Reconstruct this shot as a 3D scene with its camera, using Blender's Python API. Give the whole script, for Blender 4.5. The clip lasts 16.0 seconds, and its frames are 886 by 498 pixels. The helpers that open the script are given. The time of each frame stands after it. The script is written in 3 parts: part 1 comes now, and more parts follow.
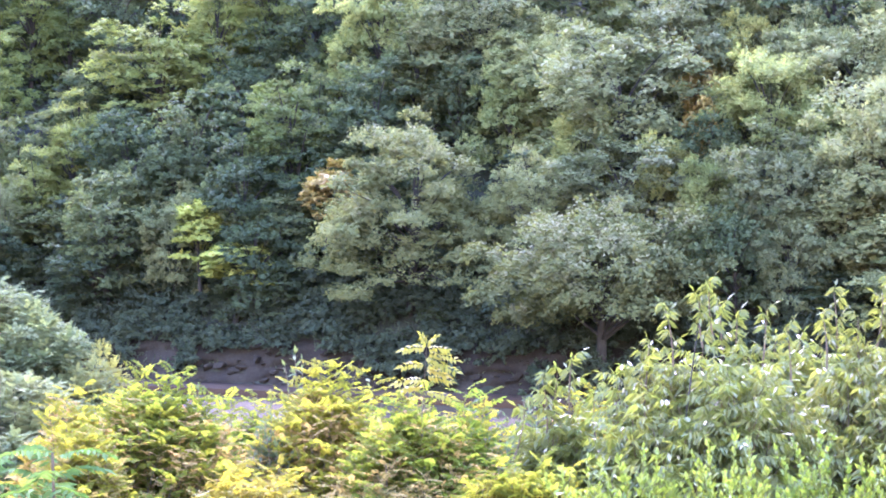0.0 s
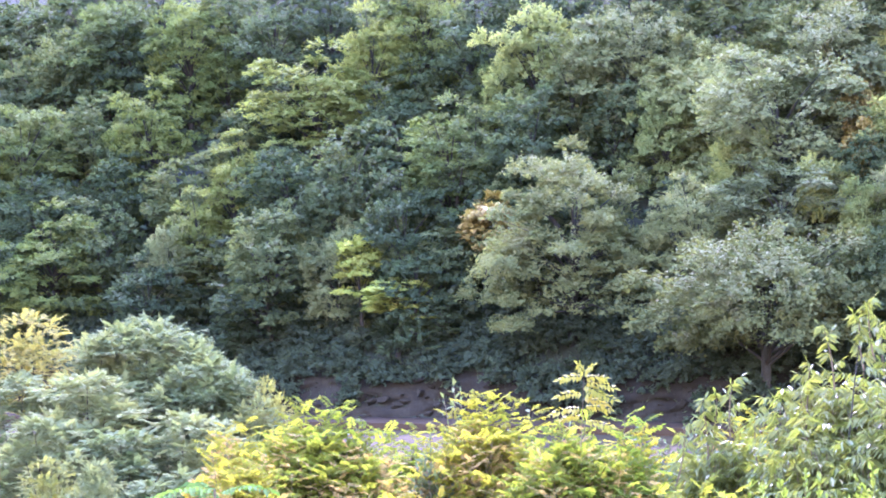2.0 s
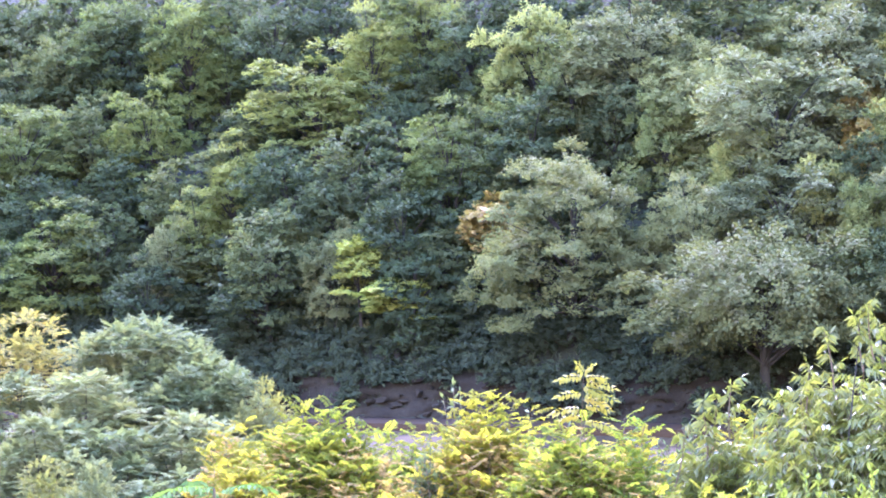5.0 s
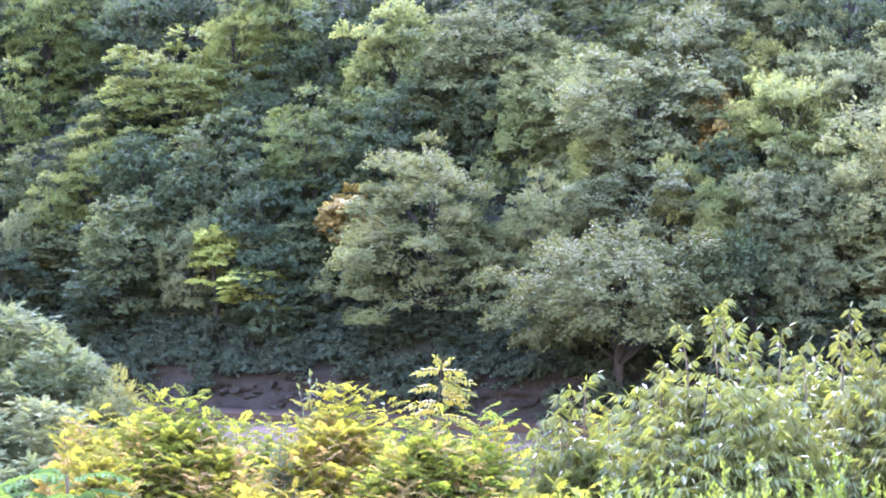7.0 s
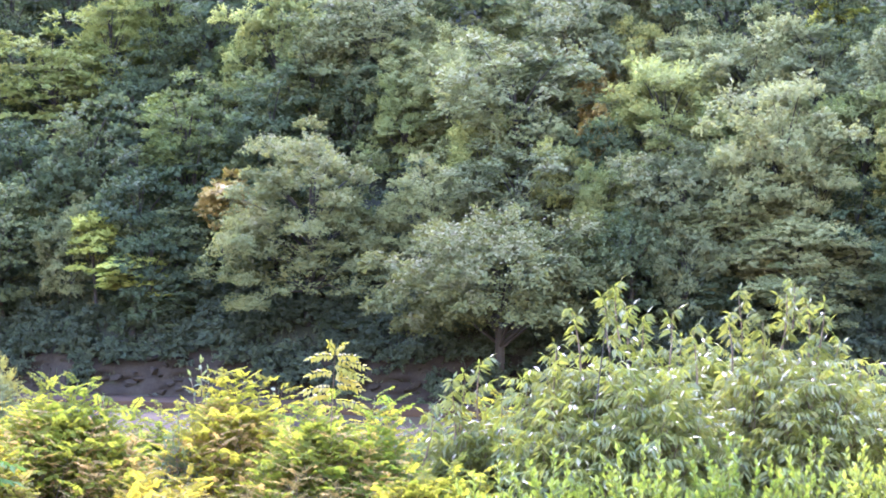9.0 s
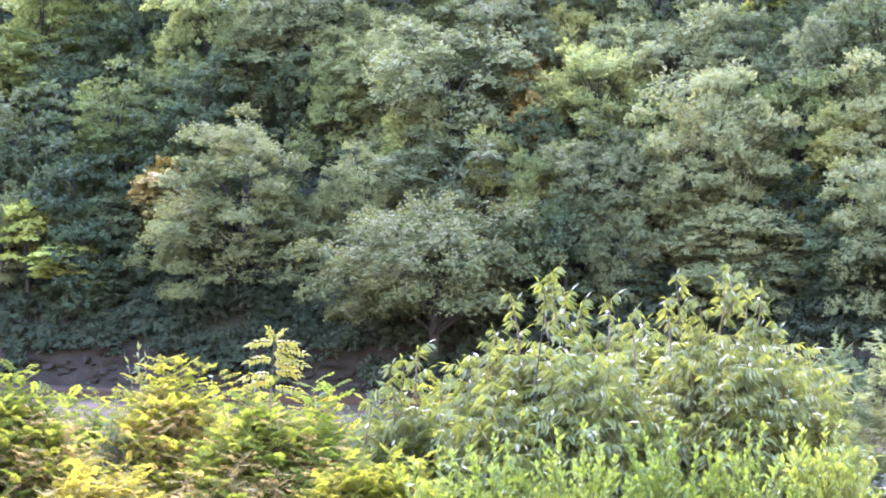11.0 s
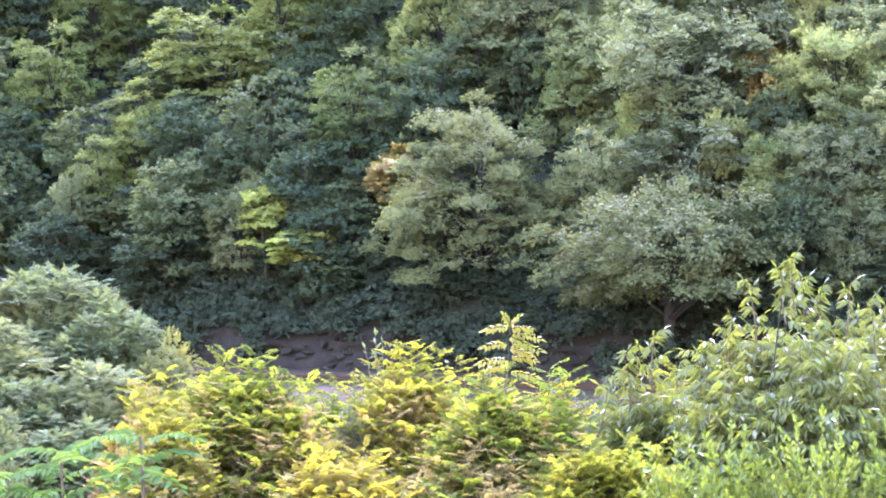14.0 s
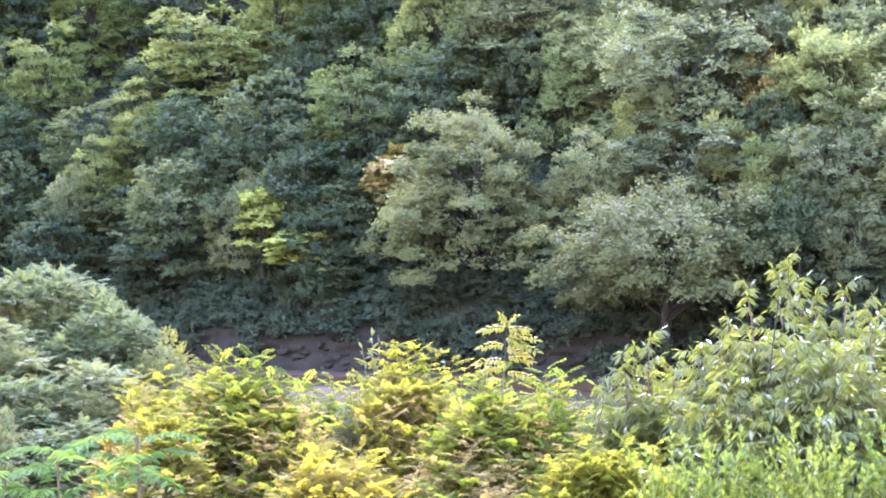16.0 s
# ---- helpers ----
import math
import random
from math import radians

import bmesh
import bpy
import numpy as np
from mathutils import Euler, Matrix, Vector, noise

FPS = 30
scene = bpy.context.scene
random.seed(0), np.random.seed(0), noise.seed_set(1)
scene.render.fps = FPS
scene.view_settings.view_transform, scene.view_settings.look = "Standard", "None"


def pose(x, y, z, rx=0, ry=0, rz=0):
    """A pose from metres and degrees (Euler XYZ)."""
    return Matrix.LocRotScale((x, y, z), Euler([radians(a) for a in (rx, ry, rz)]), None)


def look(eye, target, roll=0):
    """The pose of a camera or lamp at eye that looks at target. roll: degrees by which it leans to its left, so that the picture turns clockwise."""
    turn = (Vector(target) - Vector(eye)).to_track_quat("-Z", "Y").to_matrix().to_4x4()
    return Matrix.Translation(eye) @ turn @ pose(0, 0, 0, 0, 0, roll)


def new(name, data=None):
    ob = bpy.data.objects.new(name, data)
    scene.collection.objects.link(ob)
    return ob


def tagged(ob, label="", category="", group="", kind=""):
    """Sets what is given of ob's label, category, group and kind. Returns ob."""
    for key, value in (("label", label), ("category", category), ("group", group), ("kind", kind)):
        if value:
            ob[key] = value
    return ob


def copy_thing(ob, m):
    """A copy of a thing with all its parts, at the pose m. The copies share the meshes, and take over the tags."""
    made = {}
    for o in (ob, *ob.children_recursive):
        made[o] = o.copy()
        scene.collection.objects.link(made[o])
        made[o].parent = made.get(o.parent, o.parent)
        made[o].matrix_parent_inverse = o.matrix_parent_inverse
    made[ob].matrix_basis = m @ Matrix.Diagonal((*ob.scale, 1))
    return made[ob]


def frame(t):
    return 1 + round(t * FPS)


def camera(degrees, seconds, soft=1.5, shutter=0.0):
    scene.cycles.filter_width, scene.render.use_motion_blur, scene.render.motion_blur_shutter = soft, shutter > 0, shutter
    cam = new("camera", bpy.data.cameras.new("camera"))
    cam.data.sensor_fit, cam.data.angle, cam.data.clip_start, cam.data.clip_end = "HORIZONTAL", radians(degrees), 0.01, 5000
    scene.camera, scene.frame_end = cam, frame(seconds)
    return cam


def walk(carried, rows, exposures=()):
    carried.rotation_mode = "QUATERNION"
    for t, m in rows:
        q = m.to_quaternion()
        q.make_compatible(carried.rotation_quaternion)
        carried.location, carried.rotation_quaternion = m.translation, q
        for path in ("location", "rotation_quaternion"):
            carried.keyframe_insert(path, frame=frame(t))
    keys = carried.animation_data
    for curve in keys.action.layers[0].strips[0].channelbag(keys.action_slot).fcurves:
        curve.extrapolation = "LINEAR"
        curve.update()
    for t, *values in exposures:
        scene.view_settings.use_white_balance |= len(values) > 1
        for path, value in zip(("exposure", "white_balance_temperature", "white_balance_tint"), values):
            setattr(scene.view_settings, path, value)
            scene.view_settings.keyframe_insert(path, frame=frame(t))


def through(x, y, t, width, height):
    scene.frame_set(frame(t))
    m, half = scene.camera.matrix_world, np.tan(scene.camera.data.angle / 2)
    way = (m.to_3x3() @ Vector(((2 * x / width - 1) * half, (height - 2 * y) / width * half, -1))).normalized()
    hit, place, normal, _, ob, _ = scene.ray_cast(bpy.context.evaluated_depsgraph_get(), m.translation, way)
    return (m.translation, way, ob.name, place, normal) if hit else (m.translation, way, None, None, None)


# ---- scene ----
cam = camera(22, 16.0, soft=1.9)
EYE_Z = 7.05  # the eye's height over the road


def sight(yaw, pitch, roll, dx, dz):
    """Pose of the hand-held camera: degrees to the right, up and leaning, metres of sway."""
    y, p = radians(yaw), radians(pitch)
    eye = Vector((dx, 0, EYE_Z + dz))
    return look(eye, eye + Vector((math.sin(y) * math.cos(p), math.cos(y) * math.cos(p), math.sin(p))), roll)


walk(cam, [
    (0, sight(0.405, -0.615, 0.129, -0.013, 0.012)),
    (0.5, sight(-0.361, -0.391, -0.028, 0.021, 0.009)),
    (1, sight(-1.662, -0.155, -0.541, 0.016, 0.009)),
    (1.5, sight(-3.045, 0.071, -1.232, 0.016, 0.011)),
    (2, sight(-3.621, 0.212, -1.444, 0.025, 0.007)),
    (2.5, sight(-3.612, 0.214, -1.434, 0.029, 0.003)),
    (3, sight(-3.594, 0.19, -1.407, 0.025, -0.001)),
    (3.5, sight(-3.548, 0.135, -1.381, 0.023, 0.002)),
    (4, sight(-3.54, 0.177, -1.344, 0.019, 0)),
    (6.3, sight(-3.647, 0.242, -1.184, 0.023, 0.004)),
    (6.5, sight(-2.469, 0.149, -0.756, 0.024, 0.001)),
    (7, sight(-0.01, 0.005, -0, 0, 0)),
    (7.5, sight(0.305, -0.002, 0.088, -0.03, 0.003)),
    (8, sight(0.441, -0.096, 0.099, -0.048, -0.001)),
    (8.5, sight(1.326, -0.405, -0.151, -0.067, -0)),
    (9, sight(3.03, -0.393, -0.4, -0.083, 0)),
    (9.2, sight(3.783, -0.294, -0.507, -0.088, 0.001)),
    (9.7, sight(4.85, -0.42, -0.51, -0.098, -0.003)),
    (10.25, sight(5.2, -0.58, -0.52, -0.107, -0.007)),
    (10.8, sight(4.95, -0.7, -0.52, -0.115, -0.01)),
    (11.3, sight(3.911, -0.766, -0.511, -0.122, -0.013)),
    (11.5, sight(3.011, -0.905, -0.527, -0.128, -0.012)),
    (12, sight(0.933, -1.054, -0.645, -0.133, -0.012)),
    (12.5, sight(-0.831, -1.066, -0.786, -0.134, -0.01)),
    (13, sight(-1.229, -1.001, -0.824, -0.128, -0.011)),
    (13.5, sight(-1.219, -0.992, -0.779, -0.125, -0.013)),
    (14, sight(-1.176, -1.014, -0.767, -0.124, -0.009)),
    (14.5, sight(-1.11, -0.974, -0.746, -0.124, -0.01)),
    (15, sight(-1.154, -0.993, -0.729, -0.126, -0.012)),
    (15.5, sight(-1.155, -0.987, -0.658, -0.125, -0.014)),
    (16, sight(-1.099, -0.996, -0.61, -0.124, -0.013)),
], exposures=[(0, 4.15, 4590, 67), (4.2, 4.13, 4590, 67), (6.3, 4.10, 4600, 67), (8, 4.00, 4650, 64), (12.5, 3.98, 4700, 61), (16, 4.03, 4700, 62)])

# ---- daylight: high sun beyond the hill, hazy sky ----
SUN_EL, SUN_AZ = 46, -6  # degrees up, degrees to the right of straight ahead
world = bpy.data.worlds.new("sky")
scene.world = world
world.use_nodes = True
wn = world.node_tree.nodes
sky = wn.new("ShaderNodeTexSky")
sky.sky_type, sky.sun_disc = "NISHITA", False
sky.sun_elevation, sky.sun_rotation = radians(SUN_EL), radians(SUN_AZ)
sky.dust_density, sky.air_density, sky.ozone_density = 1.0, 3.5, 3.0
wn["Background"].inputs["Strength"].default_value = 0.15
world.node_tree.links.new(sky.outputs["Color"], wn["Background"].inputs["Color"])
sun = new("sun", bpy.data.lights.new("sun", "SUN"))
sun.data.energy, sun.data.angle, sun.data.color = 1.7, radians(3.0), (1.0, 0.87, 0.62)
az, el = radians(SUN_AZ), radians(SUN_EL)
sun.matrix_world = look(Vector((math.sin(az) * math.cos(el), math.cos(az) * math.cos(el), math.sin(el))) * 200, (0, 0, 0))


# ---- materials ----
def material(name):
    m = bpy.data.materials.new(name)
    m.use_nodes = True
    nt = m.node_tree
    return m, nt, nt.nodes["Principled BSDF"], nt.nodes["Material Output"]


def ramp(nt, fac, stops):
    r = nt.nodes.new("ShaderNodeValToRGB")
    el = r.color_ramp.elements
    el[0].position, el[0].color = stops[0][0], (*stops[0][1], 1)
    el[1].position, el[1].color = stops[-1][0], (*stops[-1][1], 1)
    for p, c in stops[1:-1]:
        e = el.new(p)
        e.color = (*c, 1)
    nt.links.new(fac, r.inputs["Fac"])
    return r.outputs["Color"]


def leaf_material(name, stops, through=0.35, rough=0.62, spec=0.35, patch=0.5, glow=(1.25, 1.3, 0.6)):
    """Leaves: colour varies leaf by leaf, in patches of the crown and from plant to plant; light comes through the blade."""
    m, nt, bsdf, out = material(name)
    n, l = nt.nodes, nt.links
    geo, info = n.new("ShaderNodeNewGeometry"), n.new("ShaderNodeObjectInfo")
    tex, pat = n.new("ShaderNodeTexCoord"), n.new("ShaderNodeTexNoise")
    pat.inputs["Scale"].default_value, pat.inputs["Detail"].default_value = patch, 2
    l.new(tex.outputs["Object"], pat.inputs["Vector"])

    def mul(a, k, b=None):
        x = n.new("ShaderNodeMath")
        x.operation = "MULTIPLY_ADD"
        l.new(a, x.inputs[0])
        x.inputs[1].default_value = k
        if b is None:
            x.inputs[2].default_value = 0
        else:
            l.new(b, x.inputs[2])
        return x.outputs[0]

    fac = mul(geo.outputs["Random Per Island"], 0.18, mul(info.outputs["Random"], 0.5, mul(pat.outputs["Fac"], 0.4)))
    col = ramp(nt, fac, stops)
    l.new(col, bsdf.inputs["Base Color"])
    bsdf.inputs["Roughness"].default_value = rough
    bsdf.inputs["Specular IOR Level"].default_value = spec
    tint = n.new("ShaderNodeMix")
    tint.data_type, tint.blend_type = "RGBA", "MULTIPLY"
    tint.inputs[0].default_value = 1
    l.new(col, tint.inputs[6])
    tint.inputs[7].default_value = (*glow, 1)
    tr, mix = n.new("ShaderNodeBsdfTranslucent"), n.new("ShaderNodeMixShader")
    l.new(tint.outputs[2], tr.inputs["Color"])
    mix.inputs["Fac"].default_value = through
    l.new(bsdf.outputs["BSDF"], mix.inputs[1])
    l.new(tr.outputs["BSDF"], mix.inputs[2])
    l.new(mix.outputs["Shader"], out.inputs["Surface"])
    return m


def rough_material(name, stops, scale, rough=0.9, bump=0.3, fine=12):
    m, nt, bsdf, out = material(name)
    n, l = nt.nodes, nt.links
    tex, a, b = n.new("ShaderNodeTexCoord"), n.new("ShaderNodeTexNoise"), n.new("ShaderNodeTexNoise")
    a.inputs["Scale"].default_value, b.inputs["Scale"].default_value = scale, scale * fine
    a.inputs["Detail"].default_value = b.inputs["Detail"].default_value = 6
    for x in (a, b):
        l.new(tex.outputs["Object"], x.inputs["Vector"])
    mixn = n.new("ShaderNodeMath")
    mixn.operation = "MULTIPLY_ADD"
    l.new(b.outputs["Fac"], mixn.inputs[0])
    mixn.inputs[1].default_value = 0.45
    half = n.new("ShaderNodeMath")
    half.operation = "MULTIPLY"
    half.inputs[1].default_value = 0.6
    l.new(a.outputs["Fac"], half.inputs[0])
    l.new(half.outputs[0], mixn.inputs[2])
    l.new(ramp(nt, mixn.outputs[0], stops), bsdf.inputs["Base Color"])
    bsdf.inputs["Roughness"].default_value = rough
    bsdf.inputs["Specular IOR Level"].default_value = 0.12
    bp = n.new("ShaderNodeBump")
    bp.inputs["Strength"].default_value = bump
    l.new(mixn.outputs[0], bp.inputs["Height"])
    l.new(bp.outputs["Normal"], bsdf.inputs["Normal"])
    return m


# dark green, lowered and bluer still: shaded gaps and haze put into the colour
M_DARK = leaf_material("shade_tinted_green_leaf", [(0.15, (0.033, 0.048, 0.021)), (0.5, (0.055, 0.073, 0.026)), (0.85, (0.092, 0.105, 0.029))], 0.45, 0.85, 0.1, glow=(1.15, 1.2, 0.8))
M_LOCUST = leaf_material("locust_leaf", [(0.15, (0.061, 0.081, 0.021)), (0.5, (0.099, 0.124, 0.023)), (0.85, (0.155, 0.168, 0.028))], 0.48, 0.8, 0.12, glow=(1.15, 1.2, 0.8))
M_LIME = leaf_material("lime_green_leaf", [(0.15, (0.104, 0.128, 0.035)), (0.5, (0.165, 0.185, 0.044)), (0.85, (0.252, 0.247, 0.052))], 0.48, 0.8, 0.12, glow=(1.15, 1.2, 0.8))
M_OAK = leaf_material("oak_leaf", [(0.15, (0.079, 0.089, 0.033)), (0.5, (0.113, 0.126, 0.038)), (0.85, (0.167, 0.179, 0.050))], 0.38, 0.8, 0.12, glow=(1.15, 1.2, 0.8))
M_PALE = leaf_material("pale_green_leaf", [(0.15, (0.088, 0.106, 0.041)), (0.5, (0.140, 0.153, 0.051)), (0.85, (0.197, 0.200, 0.061))], 0.44, 0.8, 0.12, glow=(1.15, 1.2, 0.8))
M_GREAT = leaf_material("olive_green_leaf", [(0.15, (0.086, 0.099, 0.031)), (0.5, (0.113, 0.122, 0.034)), (0.85, (0.140, 0.143, 0.038))], 0.44, 0.8, 0.12, glow=(1.15, 1.2, 0.8))
M_ROADSIDE = leaf_material("grey_green_oak_leaf", [(0.15, (0.058, 0.068, 0.021)), (0.5, (0.072, 0.081, 0.022)), (0.85, (0.088, 0.097, 0.026))], 0.36, 0.8, 0.12, glow=(1.15, 1.2, 0.8))
# darkened leaf colour for undergrowth and grass: shade below the trees is painted in
M_SHADED_LEAF = leaf_material("shade_darkened_leaf", [(0.15, (0.028, 0.041, 0.023)), (0.5, (0.046, 0.061, 0.031)), (0.85, (0.076, 0.092, 0.039))], 0.45, 0.85, 0.1, glow=(1.15, 1.2, 0.8))
M_RUST = leaf_material("rusty_leaf", [(0.15, (0.110, 0.110, 0.017)), (0.5, (0.169, 0.144, 0.022)), (0.85, (0.242, 0.174, 0.026))], 0.36)
M_YELLOW = leaf_material("yellow_locust_leaf", [(0.15, (0.167, 0.196, 0.032)), (0.5, (0.254, 0.273, 0.037)), (0.85, (0.343, 0.337, 0.041))], 0.42, 0.8, 0.12)
M_SILVER = leaf_material("silver_green_leaf", [(0.15, (0.058, 0.077, 0.026)), (0.5, (0.095, 0.113, 0.038)), (0.85, (0.145, 0.153, 0.048))], 0.38, 0.85, 0.1, glow=(1.15, 1.2, 0.8))
M_ROBINIA = leaf_material("bright_robinia_leaflet", [(0.15, (0.065, 0.104, 0.014)), (0.36, (0.106, 0.121, 0.010)), (0.5, (0.147, 0.139, 0.009)), (0.75, (0.193, 0.158, 0.010))], 0.62, 0.75, 0.06, 2.2, (1.25, 1.25, 0.4))
M_GOLD = leaf_material("golden_green_leaf", [(0.15, (0.110, 0.120, 0.030)), (0.5, (0.165, 0.155, 0.034)), (0.85, (0.220, 0.180, 0.040))], 0.4, 0.8, 0.1)
M_SPRIG = leaf_material("yellow_young_leaflet", [(0.15, (0.170, 0.172, 0.016)), (0.5, (0.215, 0.200, 0.017)), (0.85, (0.260, 0.220, 0.018))], 0.6, 0.6, 0.15, 2.2, (1.25, 1.25, 0.4))
M_DRY = leaf_material("dry_brown_leaflet", [(0.15, (0.150, 0.147, 0.033)), (0.45, (0.219, 0.177, 0.043)), (0.8, (0.281, 0.194, 0.050))], 0.5, 0.7, 0.12, 2.5, (1.15, 1.05, 0.7))
M_WILLOW = leaf_material("glossy_drooping_leaf", [(0.15, (0.057, 0.075, 0.011)), (0.5, (0.088, 0.105, 0.015)), (0.85, (0.150, 0.146, 0.023))], 0.46, 0.45, 0.3, 1.6)
M_GREYG = leaf_material("dusty_grey_green_leaf", [(0.15, (0.050, 0.070, 0.029)), (0.5, (0.076, 0.095, 0.040)), (0.85, (0.111, 0.126, 0.049))], 0.3, 0.75, 0.08, 2)
M_SHOOT = leaf_material("fresh_yellow_green_leaf", [(0.15, (0.072, 0.105, 0.009)), (0.5, (0.119, 0.150, 0.013)), (0.85, (0.183, 0.201, 0.019))], 0.42, 0.5, 0.25, 2)
M_FEATHER = leaf_material("long_feathered_leaf", [(0.15, (0.041, 0.073, 0.013)), (0.5, (0.062, 0.104, 0.019)), (0.85, (0.091, 0.130, 0.024))], 0.42, 0.8, 0.05, 2)
M_BARK = rough_material("grey_brown_bark", [(0.25, (0.012, 0.012, 0.007)), (0.55, (0.027, 0.025, 0.016)), (0.8, (0.049, 0.047, 0.032))], 2.5, 0.9, 0.6)
M_TWIG = rough_material("brown_twig", [(0.25, (0.054, 0.040, 0.022)), (0.8, (0.128, 0.101, 0.050))], 8, 0.8, 0.3)
M_SOIL = rough_material("leaf_litter_ground", [(0.25, (0.012, 0.012, 0.006)), (0.5, (0.021, 0.024, 0.011)), (0.8, (0.042, 0.039, 0.021))], 0.6, 0.95, 0.6)
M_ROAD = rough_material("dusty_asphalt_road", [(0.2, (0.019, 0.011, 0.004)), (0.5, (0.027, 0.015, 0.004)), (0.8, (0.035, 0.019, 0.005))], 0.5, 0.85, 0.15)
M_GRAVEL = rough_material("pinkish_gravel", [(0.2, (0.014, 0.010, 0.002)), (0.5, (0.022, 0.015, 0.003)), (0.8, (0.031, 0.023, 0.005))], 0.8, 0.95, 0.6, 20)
# brown rock made near-black: the overhanging trees' shade is in the base colour
M_ROCK = rough_material("shade_dark_brown_rock", [(0.25, (0.006, 0.005, 0.003)), (0.5, (0.014, 0.011, 0.005)), (0.8, (0.031, 0.027, 0.015))], 0.8, 0.92, 0.8)

# ---- the lie of the land: a road along the foot of a wooded hill, a hollow before it ----
ROAD_TURN = math.atan(0.518)
ROAD_Y = 96.6
CA, SA = math.cos(ROAD_TURN), math.sin(ROAD_TURN)
PROFILE_N = [-3000, -130, -88, -82, -73, -60, -40, -20, -9, -3.45, -3.2, -3.19, 0.0, 0.35, 1.1, 1.7, 60, 90, 3000]
PROFILE_Z = [5.4, 5.4, 5.4, 4.8, 2.6, -1.5, -4.2, -3.4, -0.8, -0.46, -0.44, -0.14, -0.14, 0.3, 1.2, 2.0, 49, 60, 60]


def across(x, y):
    return x * SA + (y - ROAD_Y) * CA


def lump(x, y, n):
    k = min(1.0, max(0.0, (abs(n + 2.5) - 4) / 6))
    return k * (0.5 * noise.noise((x * 0.11, y * 0.11, 3)) + 0.25 * noise.noise((x * 0.35, y * 0.35, 7)))


def land(x, y):
    n = across(x, y)
    return float(np.interp(n, PROFILE_N, PROFILE_Z)) + lump(x, y, n)


F_PX = 784 / math.tan(radians(11))  # focal length in pixels; every (u, v) is a pixel of the camera's view


def way(u, v, d):
    """The place d metres ahead in the direction (u, v) of the straight-ahead view."""
    return Vector((d * (u - 784) / F_PX, d, EYE_Z + d * (441 - v) / F_PX))


def stand(u, v, span, ratio):
    """Foot, width and height of a plant on the hill whose top shows in the direction (u, v) and whose crown spans that much of the view."""
    d, first = 86.0, True
    n0 = 2.2 + 3.0 * (0.5 + 0.5 * math.sin(u * 12.9 + v * 7.7))
    while d < 200:
        p = way(u, v, d)
        if across(p.x, p.y) > n0:
            wide = span * d / F_PX
            tall = min(max(wide * ratio, 5.6), 8.0)
            rise = p.z - land(p.x, p.y)
            if rise <= tall:
                tall = max(min(tall, rise), 1.0) if first else tall
                return Vector((p.x, p.y, land(p.x, p.y))), min(wide, tall * 1.5), tall
            first = False
        d += 0.1
    return Vector((p.x, p.y, land(p.x, p.y))), wide, tall


# ---- mesh helpers ----
def mesh_from(name, verts, tris, mat):
    verts, tris = np.asarray(verts, np.float32).reshape(-1, 3), np.asarray(tris, np.int32).reshape(-1, 3)
    me = bpy.data.meshes.new(name)
    me.vertices.add(len(verts))
    me.vertices.foreach_set("co", verts.ravel())
    me.loops.add(tris.size)
    me.loops.foreach_set("vertex_index", tris.ravel())
    me.polygons.add(len(tris))
    me.polygons.foreach_set("loop_start", np.arange(0, tris.size, 3, dtype=np.int32))
    me.update(calc_edges=True)
    me.materials.append(mat)
    return me


def part(name, data, parent, label=""):
    ob = new(name, data)
    ob.parent = parent
    return tagged(ob, label)


def unit(v):
    return v / np.maximum(np.linalg.norm(v, axis=-1, keepdims=True), 1e-9)


def blades(base, along, normal, length, width, fold=0.25, droop=0.0):
    """Leaf blades: folded kites, four corners and two triangles each."""
    along = unit(along)
    side = unit(np.cross(normal, along))
    up = np.cross(along, side)
    length, width = np.reshape(length, (-1, 1)), np.reshape(width, (-1, 1))
    mid = base + along * length * 0.45
    tip = base + along * length - np.array([0, 0, 1.0]) * length * droop
    v = np.stack([base, mid + side * width * 0.5 + up * width * fold, tip, mid - side * width * 0.5 + up * width * fold], 1)
    i = np.arange(len(base))[:, None] * 4
    t = np.concatenate([i + [0, 2, 1], i + [0, 3, 2]], 1)
    return v.reshape(-1, 3), t.reshape(-1, 3)


def scales(base, along, normal, length, width):
    """Small far leaves: one triangle each."""
    along = unit(along)
    side = unit(np.cross(normal, along)) * np.reshape(width, (-1, 1)) * 0.5
    tip = along * np.reshape(length, (-1, 1))
    v = np.stack([base + side, base - side, base + tip], 1)
    return v.reshape(-1, 3), np.arange(len(base) * 3).reshape(-1, 3)


def tube(path, radii, sides=6):
    path = [Vector(p) for p in path]
    verts, tris = [], []
    for i, p in enumerate(path):
        d = (path[min(i + 1, len(path) - 1)] - path[max(i - 1, 0)]).normalized()
        a = d.orthogonal().normalized()
        b = d.cross(a)
        for k in range(sides):
            w = 2 * math.pi * k / sides
            verts.append(p + (a * math.cos(w) + b * math.sin(w)) * radii[i])
    for i in range(len(path) - 1):
        for k in range(sides):
            q = (k + 1) % sides
            a, b, c, d = i * sides + k, i * sides + q, (i + 1) * sides + q, (i + 1) * sides + k
            tris += [(a, b, c), (a, c, d)]
    return np.array([tuple(v) for v in verts]), np.array(tris)


